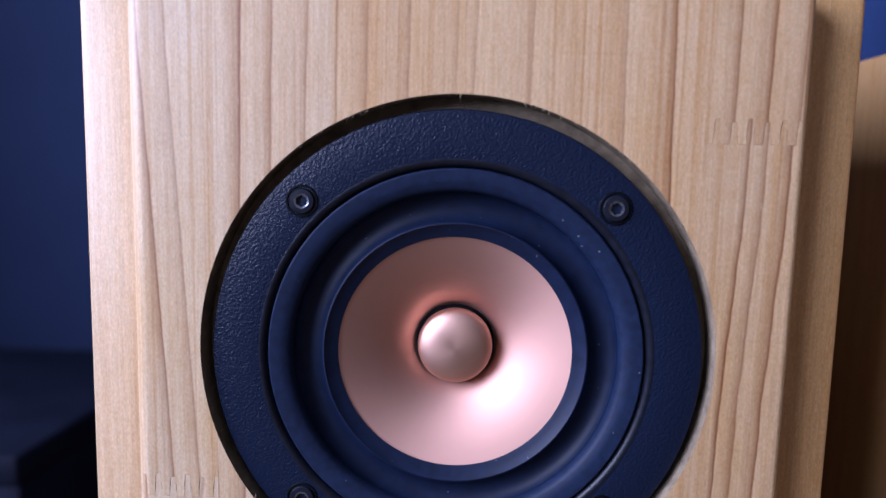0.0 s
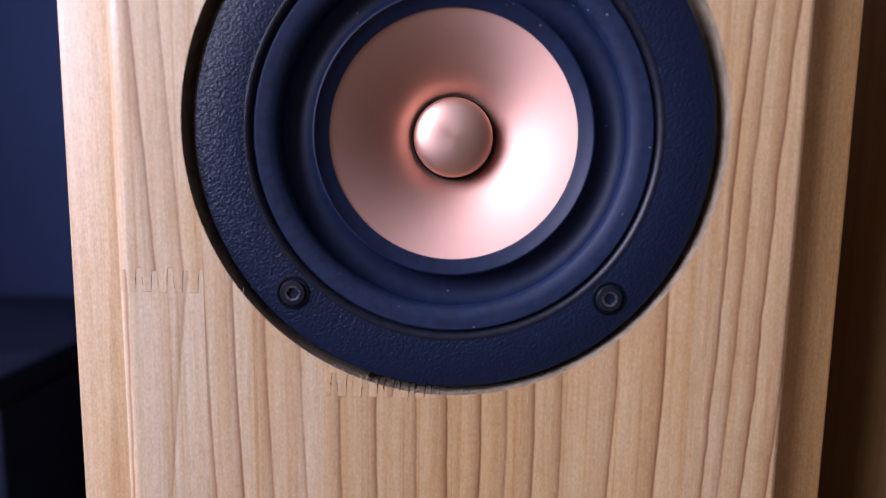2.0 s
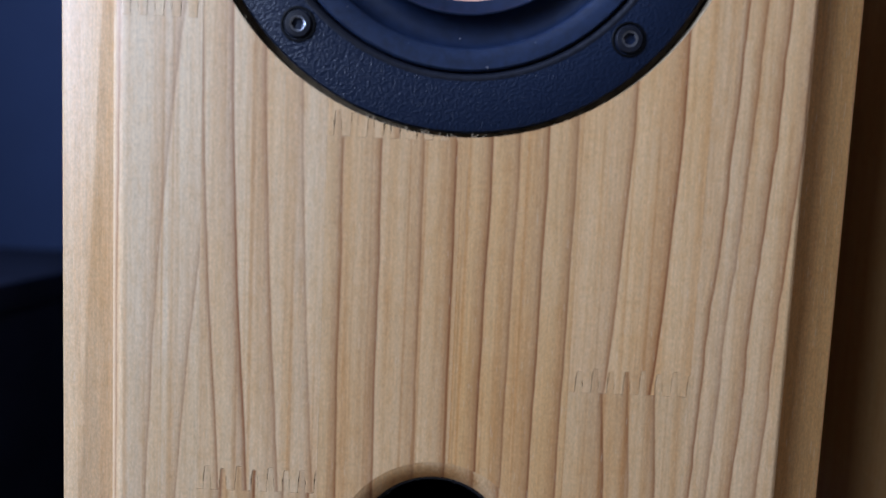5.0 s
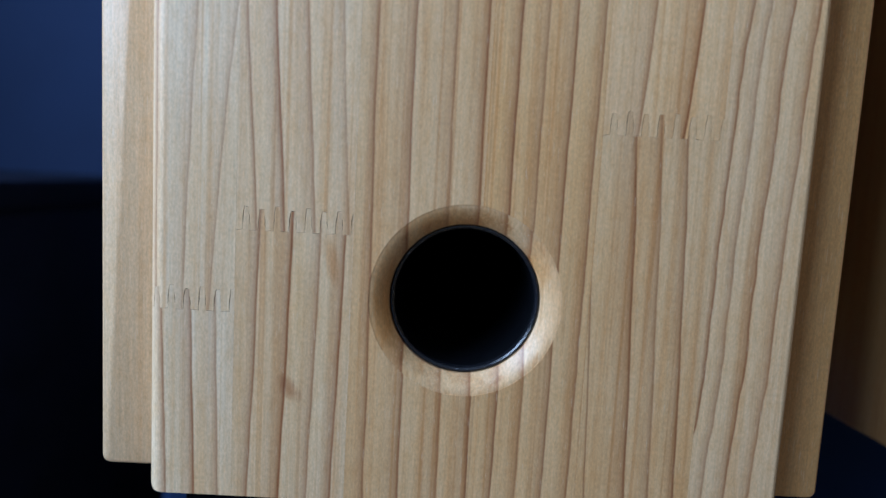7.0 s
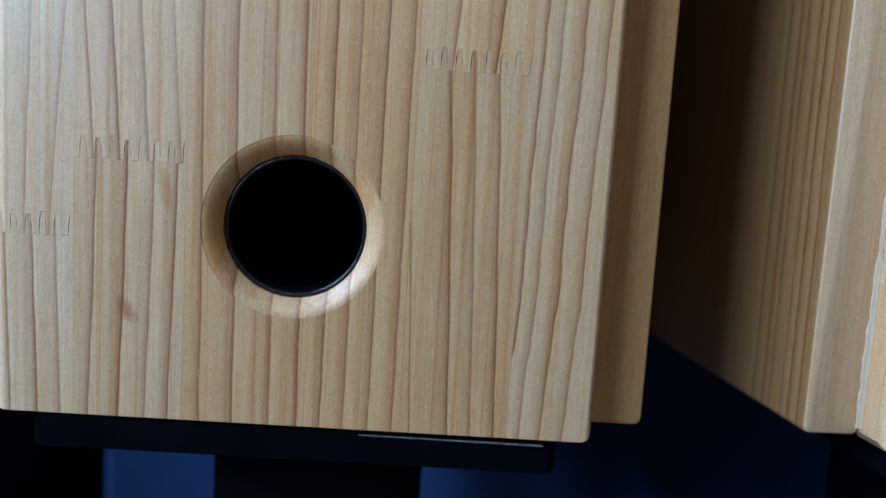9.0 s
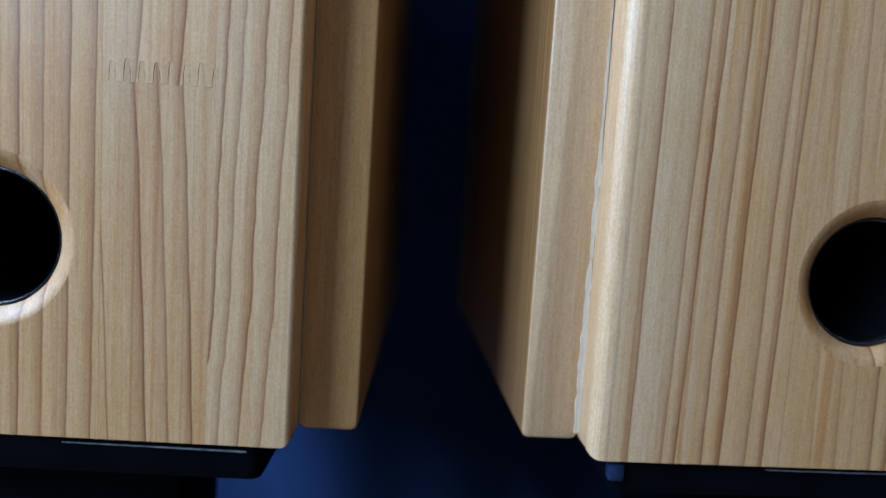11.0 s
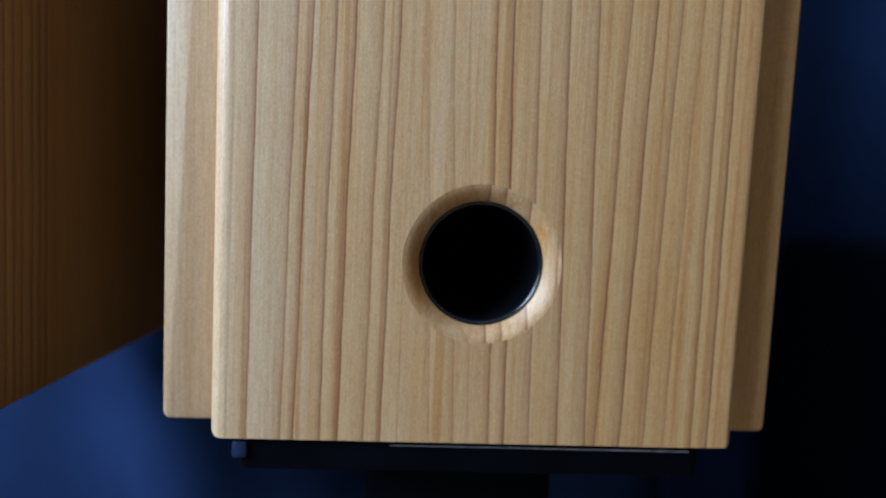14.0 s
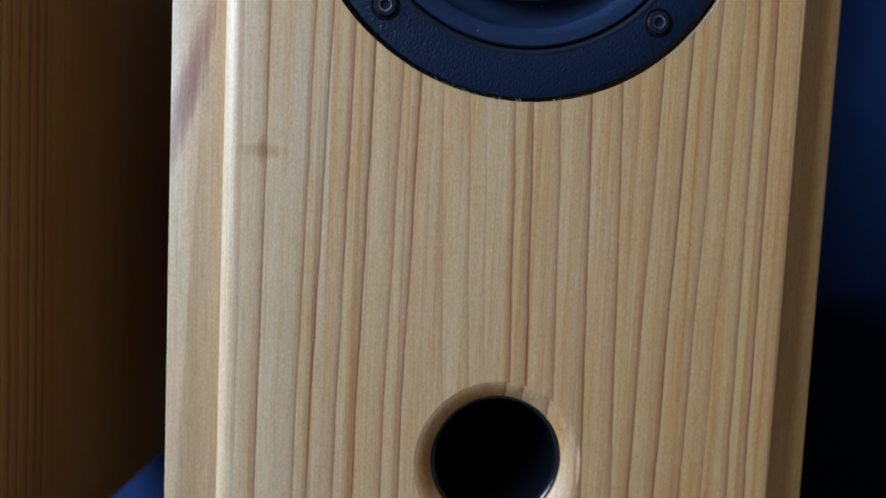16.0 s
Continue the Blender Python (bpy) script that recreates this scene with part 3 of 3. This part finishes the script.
right_box = loudspeaker(RIGHT_POSE, right_staves, "pale softwood loudspeaker with a white glue seam on one edge", (0.0056, 0.0024), 8,
                        [(-0.0785, 0.7595, 0.0095, 0.0026, 0.0, (0.82, 0.70, 0.58)), (-0.0785, 0.7595, 0.0018, 0.0055, 0.0, (0.74, 0.58, 0.46))],
                        [(-0.1050, 0.7800, 0.0046, 0.0330, -0.24, (0.42, 0.24, 0.25))], RIGHT_PLACES, 0.7)

# a bead of white glue squeezed out of the seam
rng = random.Random(5)
bm = bmesh.new()
rows = []
for k in range(110):
    z = BASE + 0.004 + k * 0.0023
    swell = 0.5 + 0.5 * noise.noise((0.3, 4.1, k * 0.37))
    w = (0.0003 + 0.0012 * swell ** 2 + 0.0005 * rng.random()) * (1.5 if k < 18 else 1.0 if k < 40 else max(0.4, 1.0 - 0.03 * (k - 40)))
    x = -HALF - 0.0004 - 0.0005 * swell
    rows.append([bm.verts.new((x + dx * w, LEDGE + dy, z)) for dx, dy in ((-1, 0.0004), (-0.6, -0.0002 - 0.1 * w), (0.2, -0.0001 - 0.3 * w), (0.6, -0.7 * w))])
for p, q in zip(rows, rows[1:]):
    for i in range(3):
        bm.faces.new((p[i], p[i + 1], q[i + 1], q[i]))
part("glue_bead", bm, GLUE, right_box, "dried white glue along the seam")

bm = bmesh.new()
rows = []
for k in range(150):
    z = BASE + 0.003 + k * 0.0023
    w = 0.0002 + 0.00022 * rng.random()
    x = HALF + 0.0003 + 0.00012 * rng.random()
    rows.append([bm.verts.new((x + dx * w, LEDGE + dy, z)) for dx, dy in ((-1, 0.0003), (-0.4, -0.0004), (0.5, -0.0004), (1.0, 0.0003))])
for p, q in zip(rows, rows[1:]):
    for i in range(3):
        bm.faces.new((p[i], p[i + 1], q[i + 1], q[i]))
part("glue_line", bm, GLUE, left_box, "thin pale glue line along the seam")


# ---- stands ----
def speaker_stand(m, glint_from, clip):
    st = thing("speaker_stand", m, "black lacquered speaker stand with a flat top plate", "speaker stand", "pair of speaker stands")
    bm = block((-0.082, 0.003, 0.5880), (0.082, 0.215, BASE - 0.0006))
    upright = [e for e in bm.edges if abs(e.verts[0].co.z - e.verts[1].co.z) > 0.005]
    bmesh.ops.bevel(bm, geom=upright, offset=0.004, segments=5, profile=0.5, affect="EDGES")
    sharp = [e for e in bm.edges if len(e.link_faces) == 2 and e.calc_face_angle(0) > 1.0]
    bmesh.ops.bevel(bm, geom=sharp, offset=0.0010, segments=2, profile=0.5, affect="EDGES")
    part("top_plate", bm, STAND, st)
    # pale strip as painted highlight; it widens towards one corner, chipped along the way
    rng = random.Random(11)
    bm = bmesh.new()
    rows = []
    for k in range(61):
        f = k / 60
        x = glint_from + (0.0775 - glint_from) * f
        h = 0.00006 + 0.00030 * f ** 1.5 + 0.00008 * rng.random()
        rows.append([bm.verts.new(v) for v in ((x, 0.0031, 0.5975 - h), (x, 0.00285, 0.5975 - h), (x, 0.00285, 0.5977), (x, 0.0036, 0.5981))])
    for p, q in zip(rows, rows[1:]):
        for i in range(3):
            bm.faces.new((p[i], q[i], q[i + 1], p[i + 1]))
    part("edge_glint", bm, PLATE_GLINT, st, "pale strip standing for the highlight on the plate edge")
    if clip:
        part("plate_clip", block((-0.0838, 0.0010, 0.5925), (-0.0785, 0.0060, 0.5987), 0.0012), CLIP, st, "small blue-grey clip")
    part("cap_plate", block((-0.060, 0.030, 0.5810), (0.060, 0.190, 0.5879), 0.0008), STAND, st)
    part("column", block((-0.041, 0.050, 0.012), (0.040, 0.100, 0.5809), 0.003), STAND, st)
    part("base_plate", block((-0.110, -0.010, 0.0008), (0.110, 0.240, 0.0119), 0.002), STAND, st)
    return st


speaker_stand(pose(0, 0, -0.0004), 0.020, False)
speaker_stand(RIGHT_POSE, -0.030, True)


# ---- room ----
def setting(name, lo, hi, mat, label, bevel=0.0):
    me = finish(block(lo, hi, bevel), 0)
    me.materials.append(mat)
    return tagged(new(name, me), label, name.split("_")[0], kind="structure")


X0, X1, Y0, Y1, H = -0.95, 2.3, -2.4, 0.80, 2.4
# floor and ceiling are out of view, their colours set the bounced light
setting("floor", (X0 - 0.2, Y0 - 0.2, -0.1), (X1 + 0.2, Y1 + 0.2, 0.0), FLOOR, "unseen brown floor, coloured for the light it bounces")
setting("ceiling", (X0 - 0.2, Y0 - 0.2, H), (X1 + 0.2, Y1 + 0.2, H + 0.1), CEILING, "unseen pale ceiling, toned for the light it bounces")
setting("wall_north", (X0 - 0.2, Y1, 0.0), (X1 + 0.2, Y1 + 0.15, H), NORTH, "dark slate-blue wall behind the loudspeakers")
# unseen walls added as reflectors: tan for fill, dark brown for weak warm bounce
setting("wall_south", (X0 - 0.2, Y0 - 0.15, 0.0), (X1 + 0.2, Y0, H), SOUTH, "unseen tan wall added to bounce fill light")
setting("wall_east", (X1, Y0, 0.0), (X1 + 0.15, Y1, H), EAST, "unseen dark brown wall, coloured to keep bounced light low and warm")
wy0, wy1, wz0, wz1 = WINDOW[1] - WIDE / 2, WINDOW[1] + WIDE / 2, WINDOW[2] - TALL / 2, WINDOW[2] + TALL / 2
bm = bmesh.new()
for lo, hi in (((X0 - 0.15, Y0, 0.0), (X0, wy0, H)), ((X0 - 0.15, wy1, 0.0), (X0, Y1, H)), ((X0 - 0.15, wy0, 0.0), (X0, wy1, wz0)), ((X0 - 0.15, wy0, wz1), (X0, wy1, H))):
    piece = block(lo, hi)
    me = bpy.data.meshes.new("piece")
    piece.to_mesh(me)
    piece.free()
    bm.from_mesh(me)
    bpy.data.meshes.remove(me)
me = finish(bm, 0)
me.materials.append(WALL)
tagged(new("wall_west", me), "pale wall with a window opening", "wall", kind="structure")

# curtain with soft folds behind the loudspeakers
bm = bmesh.new()
cols, x, phase = [], -0.235, 0.0
while x < X1 - 0.05:
    phase += 0.14 + 0.06 * math.sin(x * 5.3)
    back = min(1.0, max(0.0, (x - 0.44) / 0.16))
    y = 0.350 + 0.31 * back * back * (3 - 2 * back) + 0.026 * math.sin(phase) + 0.007 * math.sin(phase * 2.3 + 1.0)
    cols.append([bm.verts.new((x, y + 0.006 * math.sin(z * 4 + x * 9), z)) for z in (0.03, 0.4, 0.8, 1.2, 1.7, 2.3)])
    x += 0.008
for p, q in zip(cols, cols[1:]):
    for i in range(5):
        bm.faces.new((p[i], q[i], q[i + 1], p[i + 1]))
me = finish(bm, 180)
me.materials.append(CURTAIN)
curtain = tagged(new("curtain", me), "dark blue cloth curtain hanging in soft folds", "curtain")
solid = curtain.modifiers.new("thickness", "SOLIDIFY")
solid.thickness = 0.003

# black furniture in the shade behind
rack = thing("audio_rack", pose(-0.60, 0.43, 0), "black audio rack standing in the shade", "rack")
part("top_board", block((-0.34, -0.14, 0.650), (0.26, 0.16, 0.675), 0.004), SHADOWY, rack)
part("shelf", block((-0.33, -0.13, 0.400), (0.25, 0.15, 0.420), 0.003), SHADOWY, rack)
part("shelf", block((-0.33, -0.13, 0.080), (0.25, 0.15, 0.100), 0.003), SHADOWY, rack)
for sx in (-0.34, 0.24):
    part("side_board", block((sx, -0.138, 0.0), (sx + 0.02, 0.158, 0.649), 0.003), SHADOWY, rack)
part("back_board", block((-0.318, 0.140, 0.101), (0.238, 0.150, 0.399), 0.002), SHADOWY, rack)

cabinet = thing("subwoofer", pose(0.905, 0.42, 0), "black vinyl subwoofer box with rounded edges", "subwoofer")
part("body", block((-0.21, -0.14, 0.02), (0.30, 0.18, 0.652), 0.02, 4), SHADOWY, cabinet)
for sx in (-0.16, 0.25):
    for sy in (-0.09, 0.13):
        part("foot", lathe([(0.0, 0.0), (0.02, 0.0), (0.02, 0.02), (0.0, 0.02)], (0, 0), 24), PIPE, cabinet).matrix_local = pose(sx, sy, 0.0, 90, 0, 0)
